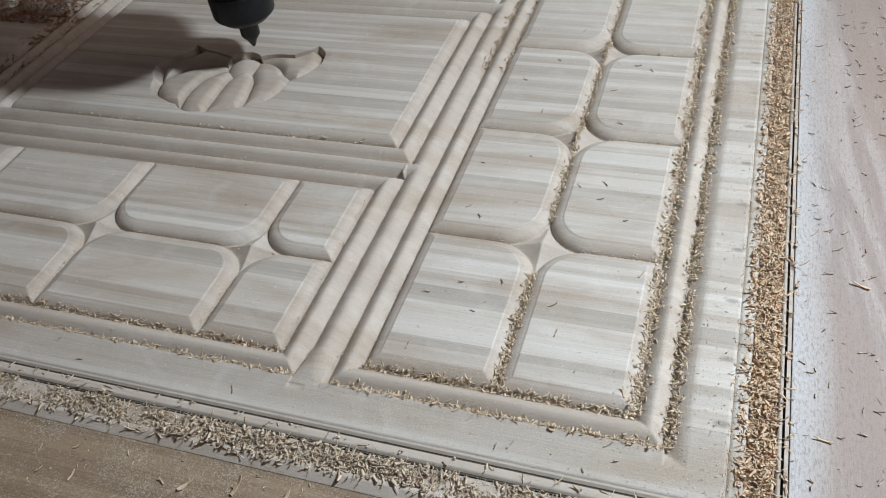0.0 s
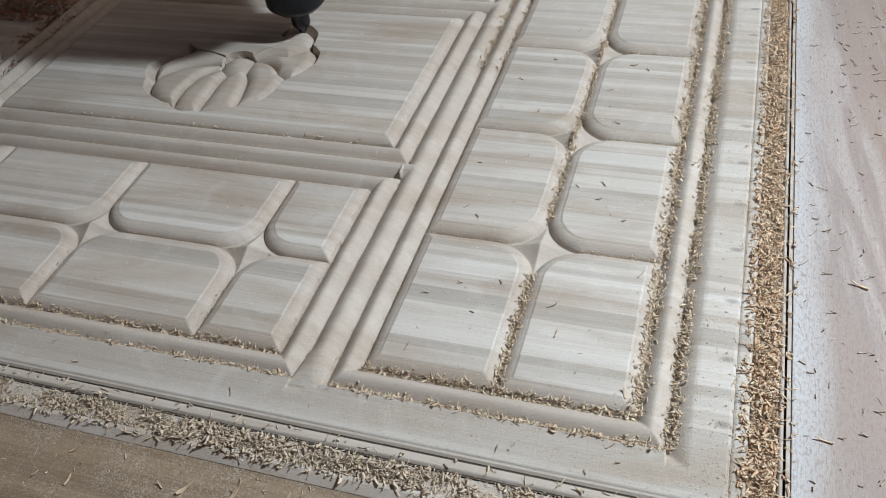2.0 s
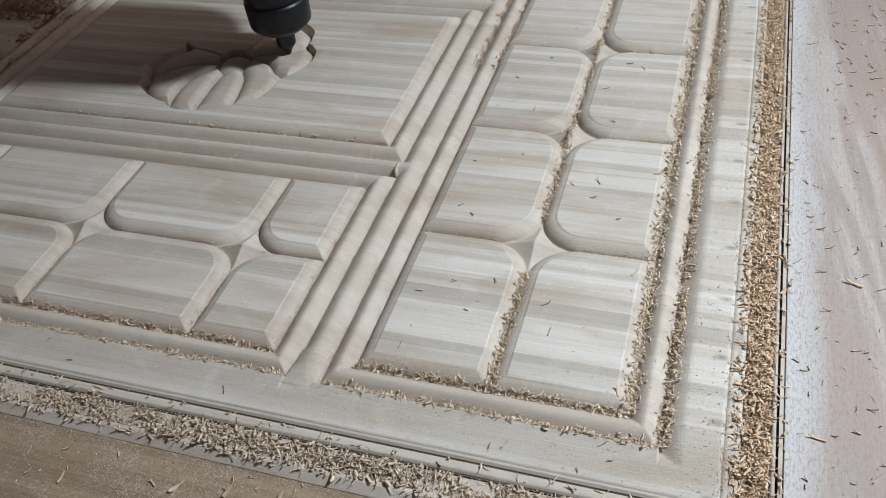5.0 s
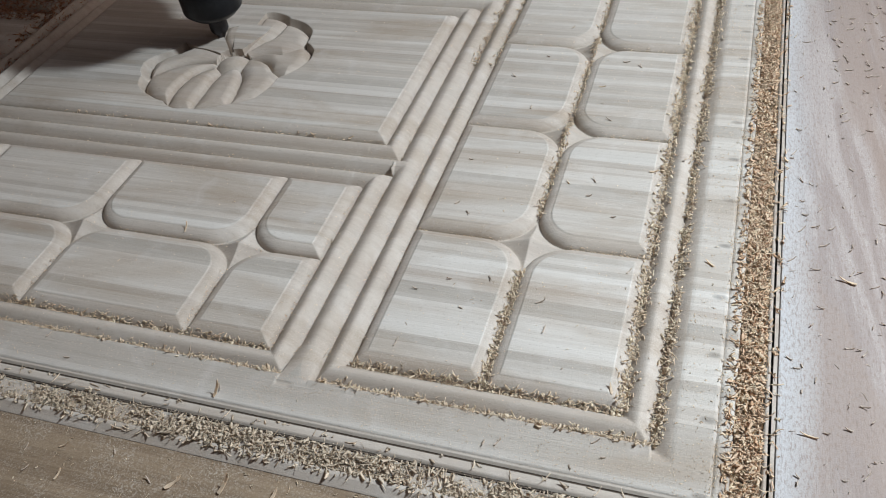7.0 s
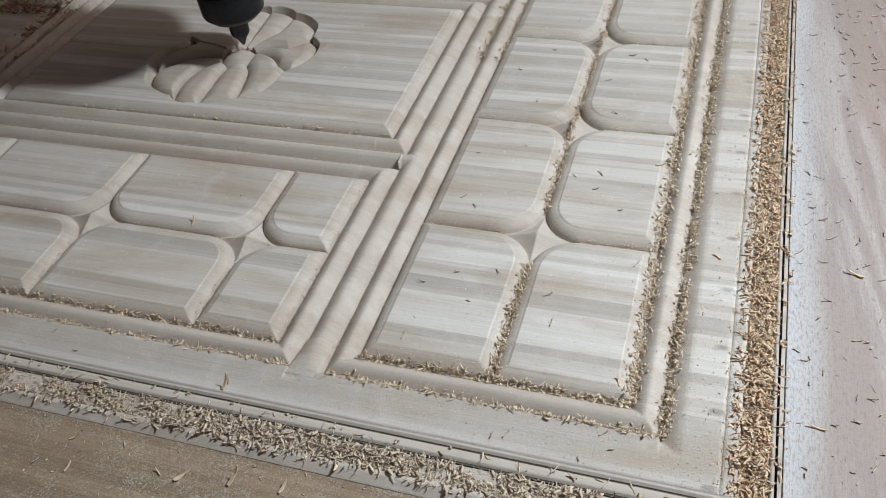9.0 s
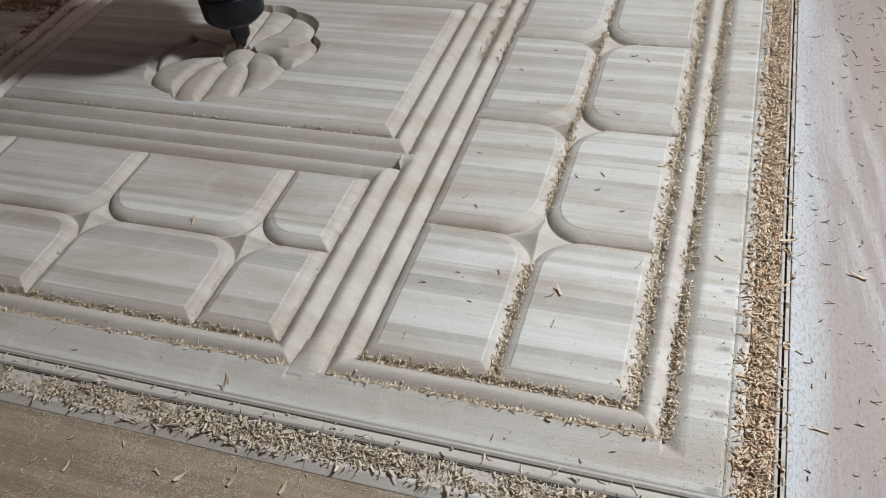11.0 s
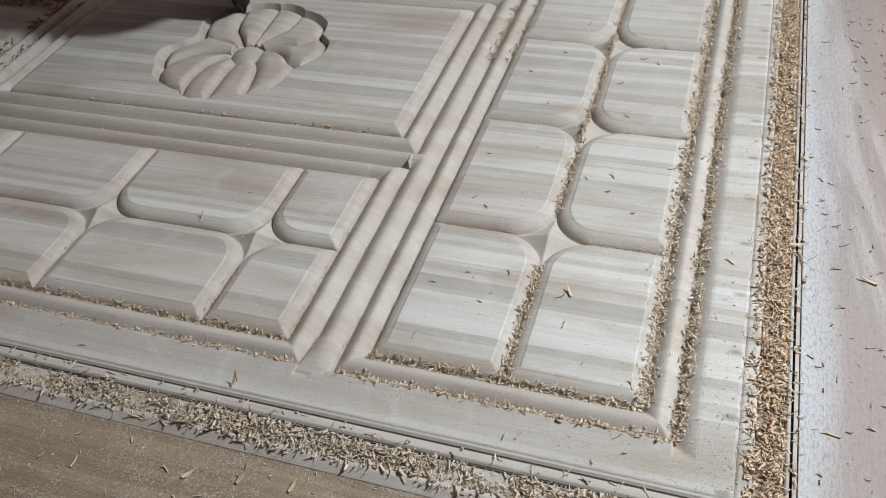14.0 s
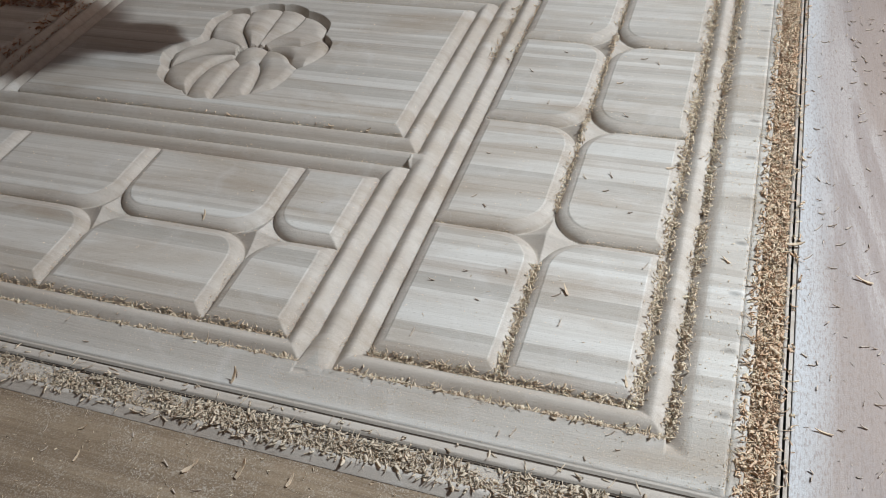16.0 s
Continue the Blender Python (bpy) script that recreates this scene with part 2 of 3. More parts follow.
# ---- carved door leaf: one relief, in millimetres ----
DEEP = 6.0
HUB = (-309.0, 231.2)
RX0, RX1, RY0, RY1 = -140.8, 5.2, -13.0, 480.0      # right strip, outer valley
LX0, LX1, LY0, LY1 = -465.0, -155.6, -12.6, 133.0   # low strip
TX0, TX1, TY0, TY1 = -468.0, -156.2, 146.6, 325.5   # rosette field
UY0, UY1 = 339.5, 480.0                             # strip past the field
WX0, WX1 = -630.0, -482.5                           # far strip, a mirror of the right one
RIB = 13.2
STAR_X, STAR_Y, STAR_P = -66.8, 91.6, 94.3
LOW_X, LOW_P, LOW_Y = -214.4, 97.6, 60.6
ROUND, OVOLO = 23.0, 6.2


def rect_in(x, y, x0, x1, y0, y1):
    """Distance inward from a rectangle's border (negative outside)."""
    return np.minimum(np.minimum(x - x0, x1 - x), np.minimum(y - y0, y1 - y))


def rect_round(x, y, x0, x1, y0, y1, corners, r):
    """The same with the named corners rounded to radius r."""
    d = rect_in(x, y, x0, x1, y0, y1)
    for cx, cy in corners:
        sx, sy = (1 if cx == x1 else -1), (1 if cy == y1 else -1)
        ox, oy = cx - sx * r, cy - sy * r
        inside = ((x - ox) * sx > 0) & ((y - oy) * sy > 0)
        d = np.where(inside, r - np.hypot(x - ox, y - oy), d)
    return d


def ovolo(d, w=OVOLO, deep=DEEP, lip=0.45):
    """A quarter round rising from a valley to a scribed lip and the flat."""
    u = np.clip(d / w, 0, 1)
    z = -deep + (deep - lip) * (0.18 * u + 0.82 * np.sqrt(np.maximum(0, 1 - (1 - u) ** 2)))
    return np.where(d > w, np.minimum(0, -lip + (d - w) * 1.6), z)


def rib(u, deep=DEEP, top=-0.7):
    """A round-nosed bead across 0..1."""
    a = np.abs(2 * u - 1)
    return -deep + (deep + top) * (1 - a ** 1.7)


# petal borders: angle near the hub, halfway out and at the tips; the rim's reach by angle
NEAR = [-179, -152, -103, -42, 22, 41, 72, 93, 125, 154]
HALF = [-168, -130, -94, -58, -13, 22, 63.5, 93.5, 127, 162]
TIP = [-153, -111, -91, -68, -24, 32, 72.6, 94, 118, 158]
RIM_A = [-168.5, -153, -141, -111, -100, -91, -80, -68, -48, -24, -10, 3.7, 18, 32, 46, 60, 72, 84, 94, 106, 118, 130, 143, 157, 166, 176, 184]
RIM_R = [58.5, 58, 61, 60, 62, 61, 59.5, 58, 58, 48, 52, 56, 56, 52, 58, 59, 59, 62, 63, 64.5, 63, 66, 60, 47, 44, 47, 54]


def border_at(k, r):
    """Angle of petal border k at radius r, in degrees."""
    return np.interp(r, [14, 35, 57], [NEAR[k % 10], HALF[k % 10], TIP[k % 10]])


def quarter(u):
    return np.sqrt(1 - (1 - np.clip(u, 0, 1)) ** 2)


def rosette(x, y):
    """Ten-petalled rosette: height and petal number (-1 hub, -2 none). Each petal lies over the next one's deep flank."""
    dx, dy = x - HUB[0], y - HUB[1]
    r = np.hypot(dx, dy)
    a = np.degrees(np.arctan2(dy, dx))
    z = np.zeros_like(x)
    which = np.full(x.shape, -2)
    off = lambda at: np.abs((a - at + 180) % 360 - 180)
    brim = 0.9 + 2.6 * np.clip(1.3 - off(70) / 55.0, 0, 1) + 4.8 * np.clip(1.25 - off(195) / 34.0, 0, 1) + 5.0 * np.clip(1.2 - off(153) / 14.0, 0, 1)
    rim = np.interp(a, RIM_A, RIM_R, period=360)
    for k in range(10):
        lo = border_at(k, r)
        span = (border_at(k + 1, r) - lo) % 360
        u = ((a - lo) % 360) / np.maximum(span, 1e-3)
        on = u < 1
        v = np.clip(u, 0, 1)
        arc = np.radians(span) * np.maximum(r, 8)
        reach = rim - 1.5 * np.abs(2 * v - 1) ** 4
        flank = -7.8 + 7.5 * quarter(v * arc / 12.0) if k < 9 else -1.0 + 0.7 * quarter(v * arc / 8.0)
        over = -5.0 + 4.7 * quarter((1 - v) * arc / 6.0)
        end = -7.6 + 7.3 * quarter((reach - r) / 9.5)
        body = np.minimum(np.minimum(flank, over), end) - 1.5 * (1 - np.clip(r / 30.0, 0, 1))
        z = np.where(on, np.where(r < reach, body, np.minimum(0, -7.6 + 7.6 * np.clip((r - reach) / brim, 0, 1) ** 1.2)), z)
        which = np.where(on & (r < reach + brim), k, which)
    hub = -8.0 + 7.3 * np.maximum(0, 1 - (r / 12.8) ** 2) ** 0.75
    z = np.where(r < 12.8, hub, z)
    which = np.where(r < 12.8, -1, which)
    return z, which


def relief(x, y):
    """Height of the leaf in mm and the number of the piece at each place."""
    z = np.zeros_like(x)
    who = np.zeros(x.shape, int)
    # mullions, slightly rounded
    for x0, x1, y0, y1, number in ((LX1, RX0, -18, TY0 - 7, 1), (TX1, RX0, TY0 - 7, 480, 1), (WX1, TX0, TY0 - 7, 480, 2), (WX1, LX0, -12, TY0 - 7, 2)):
        on = (x > x0) & (x < x1) & (y > y0) & (y < y1)
        u = np.clip((x - x0) / (x1 - x0), 0, 1)
        zz = -DEEP + (DEEP - 0.7) * (1 - np.abs(2 * u - 1) ** 1.8)
        fade = np.clip((y + 18) / 26.0, 0, 1)
        z = np.where(on, np.minimum(0, zz * fade + z * (1 - fade)), z)
        who = np.where(on, number, who)
    for y0, y1, number in ((LY1, TY0, 3), (TY1, UY0, 4)):
        on = (x > TX0) & (x < (LX1 + RX0) / 2) & (y > y0) & (y < y1)
        u = np.clip((y - y0) / (y1 - y0), 0, 1)
        zz = -DEEP + (DEEP - 0.3) * (1 - np.abs(2 * u - 1) ** 1.7)
        z = np.where(on, np.maximum(zz, np.where(x > TX1, z, -99)), z)
        who = np.where(on & (x < LX1), number, who)
    # stile and rail slopes down to the outer valleys
    for x0, x1, y0, y1 in ((RX0, RX1, RY0, RY1), (LX0, LX1, LY0, LY1), (WX0, WX1, RY0, RY1)):
        out = -rect_in(x, y, x0, x1, y0, y1)
        edge = np.where(x > x1, 9.6, 2.6)
        u = np.clip(out / edge, 0, 1)
        slope = -DEEP + DEEP * np.where(x > x1, 0.06 + 0.94 * np.sin(u * 1.5708), np.sqrt(np.maximum(0, 1 - (1 - u) ** 2)))
        z = np.where((out >= 0) & ((who == 0)), np.minimum(z, slope), z)
    piece = 10
    for x0, x1, y0, y1 in ((RX0, RX1, RY0, RY1), (LX0, LX1, LY0, LY1), (TX0, TX1, TY0, TY1), (LX0, LX1, UY0, UY1), (WX0, WX1, RY0, RY1)):
        d = rect_in(x, y, x0, x1, y0, y1)
        ring = (d >= 0) & (d <= RIB)
        z = np.where(ring, rib(np.clip(d / RIB, 0, 1)), z)
        who = np.where(ring, piece, who)
        piece += 1
    upright = ((who == 1) | (((who == 10) | (who == 11) | (who == 12)) & (np.abs(x + 148) < 28))) & (y > 4)
    z = np.where(upright, z - 0.12 * (1 + np.sin(y / 3.9 + 0.9 * np.sin(y / 19.0))), z)
    # rosette field
    x0, x1, y0, y1 = TX0 + RIB, TX1 - RIB, TY0 + RIB, TY1 - RIB
    d = rect_in(x, y, x0, x1, y0, y1)
    field = d > 0
    zr, petal = rosette(x, y)
    z = np.where(field, np.minimum(ovolo(d, 6.0), zr), z)
    who = np.where(field, 20, who)
    who = np.where(field & (petal >= 0), 30 + petal, who)
    who = np.where(field & (petal == -1), 45, who)
    far = np.clip((TX0 + RIB - 2 - x) / 6.0, 0, 1) * np.clip((y - TY0 - RIB - 4) / 8.0, 0, 1) * np.clip((x - WX1 + 14) / 4.0, 0, 1)
    z = z * (1 + 0.9 * far)
    # cushion panels and stars
    piece = 100
    for x0, x1, y0, y1 in ((RX0, RX1, RY0, RY1), (LX0, LX1, LY0, LY1), (LX0, LX1, UY0, UY1), (WX0, WX1, RY0, RY1)):
        z = np.where(rect_in(x, y, x0, x1, y0, y1) > RIB, -DEEP, z)

    def cushions(xs, ys, stars_x, stars_y):
        nonlocal z, who, piece
        for i in range(len(xs) - 1):
            for j in range(len(ys) - 1):
                rounds = [(cx, cy) for cx in xs[i:i + 2] for cy in ys[j:j + 2] if cx in stars_x and cy in stars_y]
                box = (x > xs[i]) & (x <= xs[i + 1]) & (y > ys[j]) & (y <= ys[j + 1])
                d = rect_round(x, y, xs[i], xs[i + 1], ys[j], ys[j + 1], rounds, ROUND)
                on = box & (d > 0)
                z = np.where(on, ovolo(d), z)
                who = np.where(on, piece, who)
                # star field in the corner left by the rounding
                for cx, cy in rounds:
                    off = box & (d <= 0) & (np.abs(x - cx) < ROUND) & (np.abs(y - cy) < ROUND)
                    z = np.where(off, np.minimum(-0.5, -DEEP + 0.2 + 0.6 * np.maximum(0, -d)), z)
                    who = np.where(off, 10000 + (int(round(cx)) + 700) * 1000 + int(round(cy)), who)
                piece += 1

    rows_y = [STAR_Y + STAR_P * k for k in range(4)]
    cushions([RX0 + RIB, STAR_X, RX1 - RIB], [RY0 + RIB] + rows_y + [RY1 - RIB], [STAR_X], rows_y)
    cols = [LOW_X - LOW_P * k for k in (2, 1, 0)]
    cushions([LX0 + RIB] + cols + [LX1 - RIB], [LY0 + RIB, LOW_Y, LY1 - RIB], cols, [LOW_Y])
    mid = (WX0 + WX1) / 2
    cushions([WX0 + RIB, mid, WX1 - RIB], [RY0 + RIB] + rows_y + [RY1 - RIB], [mid], rows_y)
    # a glue seam in the field
    z = np.where((np.abs(y - 229.4) < 0.2) & (x > -450) & (x < -366), z - 0.9, z)
    # trim grooves and the channels cut round the leaf
    def cut(on, depth):
        nonlocal z
        z = np.where(on, np.minimum(z, -depth), z)
    fr = (x < 33)
    cut(fr & (y < -34.3), 0.35)
    cut(fr & (y < -36.09) & (y > -37.71), 5.0)
    cut(fr & (y <= -37.8), 0.7)
    cut(fr & (y < -42.09) & (y > -43.21), 5.0)
    cut((y <= -43.3) & (y > -53.5) & (x < 45.7), 2.6)
    z = np.where(y <= -53.5, np.minimum(z, -1.4 + (y + 53.5) * 0.62), z)
    cut((np.abs(x - 28.8) < 0.16) & (y > -34), 0.5)
    cut((x > 28.9) & (y > -34), 0.22)
    cut((x > 34.8) & (x < 45.65), 3.2)
    cut((x > 45.65) & (x < 46.15), 6.0)
    cut((x > 46.15), 0.9)
    return z, who


def graded(marks, steps):
    """Grid lines: the marks, with even steps between them."""
    out = [marks[0]]
    for a, b, s in zip(marks, marks[1:], steps):
        k = max(1, int(round((b - a) / s)))
        out += [a + (b - a) * i / k for i in range(1, k + 1)]
    return np.array(out)


XS = graded([-620, WX1, TX0, TX0 + RIB, -385, LX1 - RIB, LX1, RX0, RX0 + RIB, STAR_X, RX1 - RIB, RX1, 15.0, 28.6, 28.7, 28.9, 29.0, 34.75, 34.85, 45.6, 45.7, 46.1, 46.2, 47.6],
            [1.3, 1.0, 0.8, 0.9, 0.5, 0.5, 0.5, 0.5, 0.5, 0.5, 0.45, 0.5, 1.5, 0.1, 0.2, 0.1, 1.5, 0.1, 2.0, 0.1, 0.4, 0.1, 0.7])
YS = graded([-58.9, -53.5, -53.4, -43.3, -43.2, -42.1, -42.0, -37.8, -37.7, -36.1, -36.0, -34.35, -34.25, RY0, LY0, LY0 + RIB, LOW_Y, LY1 - RIB, LY1, TY0, TY0 + RIB, 229.1, 229.4, 229.7, 305, TY1, 450],
            [2, 0.1, 2, 0.1, 0.6, 0.1, 1.5, 0.1, 0.6, 0.1, 1.0, 0.1, 1.2, 0.4, 0.45, 0.5, 0.5, 0.5, 0.5, 0.5, 0.5, 0.3, 0.3, 0.5, 0.8, 1.6])
GX, GY = np.meshgrid(XS, YS)
GZ, _ = relief(GX, GY)
CX, CY = np.meshgrid((XS[1:] + XS[:-1]) / 2, (YS[1:] + YS[:-1]) / 2)
_, OWNER = relief(CX, CY)

door = tagged(new("carved_door_leaf"), "pale timber door leaf with carved cushion panels and rosette", "door")
NX = len(XS)


def sheet(name, own, parent, label=""):
    """One piece of the relief as a mesh of its own."""
    jj, ii = np.nonzero(own)
    if not len(jj):
        return None
    quad = np.stack([jj * NX + ii, jj * NX + ii + 1, (jj + 1) * NX + ii + 1, (jj + 1) * NX + ii], 1)
    used, back = np.unique(quad, return_inverse=True)
    co = np.stack([GX.ravel()[used], GY.ravel()[used], GZ.ravel()[used]], 1) / 1000.0
    back = back.reshape(-1, 4)
    me = bpy.data.meshes.new(name)
    me.vertices.add(len(co))
    me.vertices.foreach_set("co", co.astype(np.float32).ravel())
    me.loops.add(back.size)
    me.loops.foreach_set("vertex_index", back.astype(np.int32).ravel())
    me.polygons.add(len(back))
    me.polygons.foreach_set("loop_start", np.arange(0, back.size, 4, dtype=np.int32))
    me.update(calc_edges=True)
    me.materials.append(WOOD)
    me.shade_smooth()
    ob = new(name, me)
    ob.parent = parent
    return tagged(ob, label)


sheet("frame", OWNER == 0, door, "flat rail and stile with trim grooves")
for k, kind_name in ((1, "mullion"), (2, "mullion"), (3, "crossbar"), (4, "crossbar")):
    sheet(kind_name, OWNER == k, door)
for k in range(5):
    sheet("bead_moulding", OWNER == 10 + k, door)
field = sheet("rosette_field", OWNER == 20, door, "flat raised field with visible grain")
for k in range(10):
    sheet("petal", OWNER == 30 + k, field)
sheet("rosette_hub", OWNER == 45, field)
for k in np.unique(OWNER[(OWNER >= 100) & (OWNER < 10000)]):
    sheet("cushion_panel", OWNER == k, door)
for k in np.unique(OWNER[OWNER >= 10000]):
    sheet("star", OWNER == k, door)
part("core", box_bm(-0.66, 0.0472, -0.0586, 0.50, -0.035, -0.0125), WOOD, door, "solid timber underside")

# dark strips laid in the trim grooves to stand for their shade
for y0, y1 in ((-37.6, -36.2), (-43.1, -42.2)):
    part("groove_shade", box_bm(-0.62, 0.0328, y0 / 1000, y1 / 1000, -0.0046, -0.0019), GROOVE_SHADE, door, "dark strip standing in for the shade in a trim groove")

# ---- boards beside the leaf ----
side = tagged(new("side_board"), "dusty reddish board lying beside the door leaf", "board")
part("plank", box_bm(0.0505, 0.62, -0.60, 1.2, -0.035, -0.0004, 0.0003), SIDE_WOOD, side)
lip = tagged(part("edge_strip", box_bm(0.0486, 0.0501, -0.0585, 0.8, -0.035, -0.0008), WOOD, None), "thin timber strip standing along the door edge", "strip")
front = tagged(new("front_board"), "brown timber board lying before the door leaf", "board")
part("plank", box_bm(-0.9, 0.0500, -0.5, -0.05895, -0.035, -0.0050), FRONT_WOOD, front)

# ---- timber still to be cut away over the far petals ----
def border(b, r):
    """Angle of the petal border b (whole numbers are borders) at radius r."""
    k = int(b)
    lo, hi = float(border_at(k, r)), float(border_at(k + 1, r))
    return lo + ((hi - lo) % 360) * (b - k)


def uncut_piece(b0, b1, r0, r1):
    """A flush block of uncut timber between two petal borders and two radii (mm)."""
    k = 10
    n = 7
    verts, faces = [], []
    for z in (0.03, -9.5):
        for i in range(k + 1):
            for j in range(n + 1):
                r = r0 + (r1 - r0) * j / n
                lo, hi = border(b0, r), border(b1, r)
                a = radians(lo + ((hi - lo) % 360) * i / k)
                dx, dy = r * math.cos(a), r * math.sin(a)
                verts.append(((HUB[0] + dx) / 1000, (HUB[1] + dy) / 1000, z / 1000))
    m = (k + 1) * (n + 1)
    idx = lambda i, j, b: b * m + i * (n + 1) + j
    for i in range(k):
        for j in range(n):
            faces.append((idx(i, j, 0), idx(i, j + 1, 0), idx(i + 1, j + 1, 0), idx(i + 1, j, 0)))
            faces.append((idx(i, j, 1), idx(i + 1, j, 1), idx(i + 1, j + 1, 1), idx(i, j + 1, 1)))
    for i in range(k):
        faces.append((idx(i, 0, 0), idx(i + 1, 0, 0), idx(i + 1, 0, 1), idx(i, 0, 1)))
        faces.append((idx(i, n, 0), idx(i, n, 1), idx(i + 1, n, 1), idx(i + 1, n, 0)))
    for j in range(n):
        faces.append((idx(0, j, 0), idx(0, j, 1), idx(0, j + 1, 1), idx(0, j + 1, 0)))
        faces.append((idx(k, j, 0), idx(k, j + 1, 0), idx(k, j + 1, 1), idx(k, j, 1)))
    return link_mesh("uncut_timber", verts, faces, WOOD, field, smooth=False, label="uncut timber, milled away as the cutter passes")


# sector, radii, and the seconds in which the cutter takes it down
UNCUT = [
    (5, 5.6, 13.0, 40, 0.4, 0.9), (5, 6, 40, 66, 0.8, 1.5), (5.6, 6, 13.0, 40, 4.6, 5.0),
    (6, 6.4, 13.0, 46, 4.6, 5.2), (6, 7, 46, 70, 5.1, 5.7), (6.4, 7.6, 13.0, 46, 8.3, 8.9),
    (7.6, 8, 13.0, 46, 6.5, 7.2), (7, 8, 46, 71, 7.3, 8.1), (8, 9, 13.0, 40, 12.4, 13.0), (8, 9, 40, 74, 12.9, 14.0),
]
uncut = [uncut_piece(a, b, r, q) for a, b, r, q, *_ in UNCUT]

# ---- shavings ----
rng = np.random.default_rng(7)


def shavings(name, mat, centre, length, width, label, category, flat=0.5, curl=0.3):
    """Many small bent slivers as one heap. centre: N x 3 in mm."""
    n = len(centre)
    L = length[0] + (1.25 * length[1] - length[0]) * rng.uniform(0, 1, n) ** 1.7
    sliver = rng.uniform(0, 1, n) < 0.45
    W = np.where(sliver, 0.45, 1.15) * rng.uniform(*width, n)
    L = np.where(sliver, L, 0.7 * L)
    bend = rng.uniform(-curl, curl, n) + 0.1
    st = np.array([-0.5, -0.18, 0.18, 0.5])
    taper = rng.uniform(0.35, 1.2, (n, 4)) * np.array([0.8, 1, 1, 0.35])
    skew = np.cumsum(rng.normal(0, 0.12, (n, 4)), 1) * W[:, None]
    px = L[:, None, None] * st[None, :, None] + rng.normal(0, 0.12, (n, 4, 3)) * W[:, None, None]
    side = np.stack([np.full(n, -0.5), np.full(n, 0.5), rng.uniform(-0.25, 0.25, n)], 1)
    py = W[:, None, None] * taper[:, :, None] * side[:, None, :] + skew[:, :, None]
    cup = rng.uniform(0.03, 0.09, n) * W
    pz = bend[:, None, None] * L[:, None, None] * (4 * st ** 2)[None, :, None] + np.array([0, 0, 1.0])[None, None, :] * cup[:, None, None] + rng.normal(0, 0.05, (n, 4, 1)) * W[:, None, None]
    p = np.stack([px, py, pz], -1).reshape(n, 12, 3)
    yaw, pitch, roll = rng.uniform(0, 2 * np.pi, n), rng.normal(0, flat, n), rng.normal(0, flat * 1.5, n)
    cy, sy, cp, sp, cr, sr = np.cos(yaw), np.sin(yaw), np.cos(pitch), np.sin(pitch), np.cos(roll), np.sin(roll)
    R = np.empty((n, 3, 3))
    R[:, 0] = np.stack([cy * cp, cy * sp * sr - sy * cr, cy * sp * cr + sy * sr], -1)
    R[:, 1] = np.stack([sy * cp, sy * sp * sr + cy * cr, sy * sp * cr - cy * sr], -1)
    R[:, 2] = np.stack([-sp, cp * sr, cp * cr], -1)
    v = (np.einsum("nij,nkj->nki", R, p) + np.asarray(centre)[:, None, :]) / 1000.0
    one = []
    for a in range(3):
        for b in range(3):
            c = (b + 1) % 3
            one.append((a * 3 + b, a * 3 + c, a * 3 + 3 + c, a * 3 + 3 + b))
    quads = (np.array(one)[None] + 12 * np.arange(n)[:, None, None]).reshape(-1, 4)
    caps = (np.array([(0, 2, 1), (9, 10, 11)])[None] + 12 * np.arange(n)[:, None, None]).reshape(-1, 3)
    me = bpy.data.meshes.new(name)
    me.vertices.add(n * 12)
    me.vertices.foreach_set("co", v.astype(np.float32).ravel())
    loops = np.concatenate([quads.ravel(), caps.ravel()]).astype(np.int32)
    me.loops.add(len(loops))
    me.loops.foreach_set("vertex_index", loops)
    me.polygons.add(len(quads) + len(caps))
    me.polygons.foreach_set("loop_start", np.concatenate([np.arange(len(quads)) * 4, len(quads) * 4 + np.arange(len(caps)) * 3]).astype(np.int32))
    me.update(calc_edges=True)
    me.materials.append(mat)
    return tagged(new(name, me), label, category, kind="stuff")


def strewn(n, x0, x1, y0, y1, lo, hi):
    """Places over a patch, from lo to hi above the relief there."""
    x, y = rng.uniform(x0, x1, n), rng.uniform(y0, y1, n)
    clear = np.hypot(x - HUB[0], y - HUB[1]) > 72
    x, y, n = x[clear], y[clear], int(clear.sum())
    z, _ = relief(x, y)
    return np.stack([x, y, z + rng.uniform(lo, hi, n)], 1)


def patchy(n, x0, x1, y0, y1, lo, hi):
    """Places over a long patch, heaped here and thin there."""
    p = strewn(n, x0, x1, y0, y1, lo, hi)
    u, v = p[:, 0] + 0.4 * p[:, 1], p[:, 1]
    thick = 0.55 + 0.3 * np.sin(u / 11.0 + 1.3 * np.sin(v / 5.0)) + 0.25 * np.sin(u / 4.3 + v / 3.0) + 0.2 * np.sin(u / 37.0)
    p = p[thick > rng.uniform(0, 1, len(p))]
    return p


def along(n, x0, y0, x1, y1, spread, lo, hi):
    """Places along a valley, thick and thin by turns."""
    u = rng.uniform(0, 1, n)
    keep = 0.45 + 0.55 * np.sin(u * 37 + rng.uniform(0, 6)) * np.sin(u * 91 + 2) > rng.uniform(-0.35, 0.75, n)
    u = u[keep]
    x = x0 + (x1 - x0) * u + rng.normal(0, spread, len(u)) * (y1 != y0)
    y = y0 + (y1 - y0) * u + rng.normal(0, spread, len(u)) * (x1 != x0)
    z, _ = relief(x, y)
    return np.stack([x, y, z + rng.uniform(lo, hi, len(u))], 1)


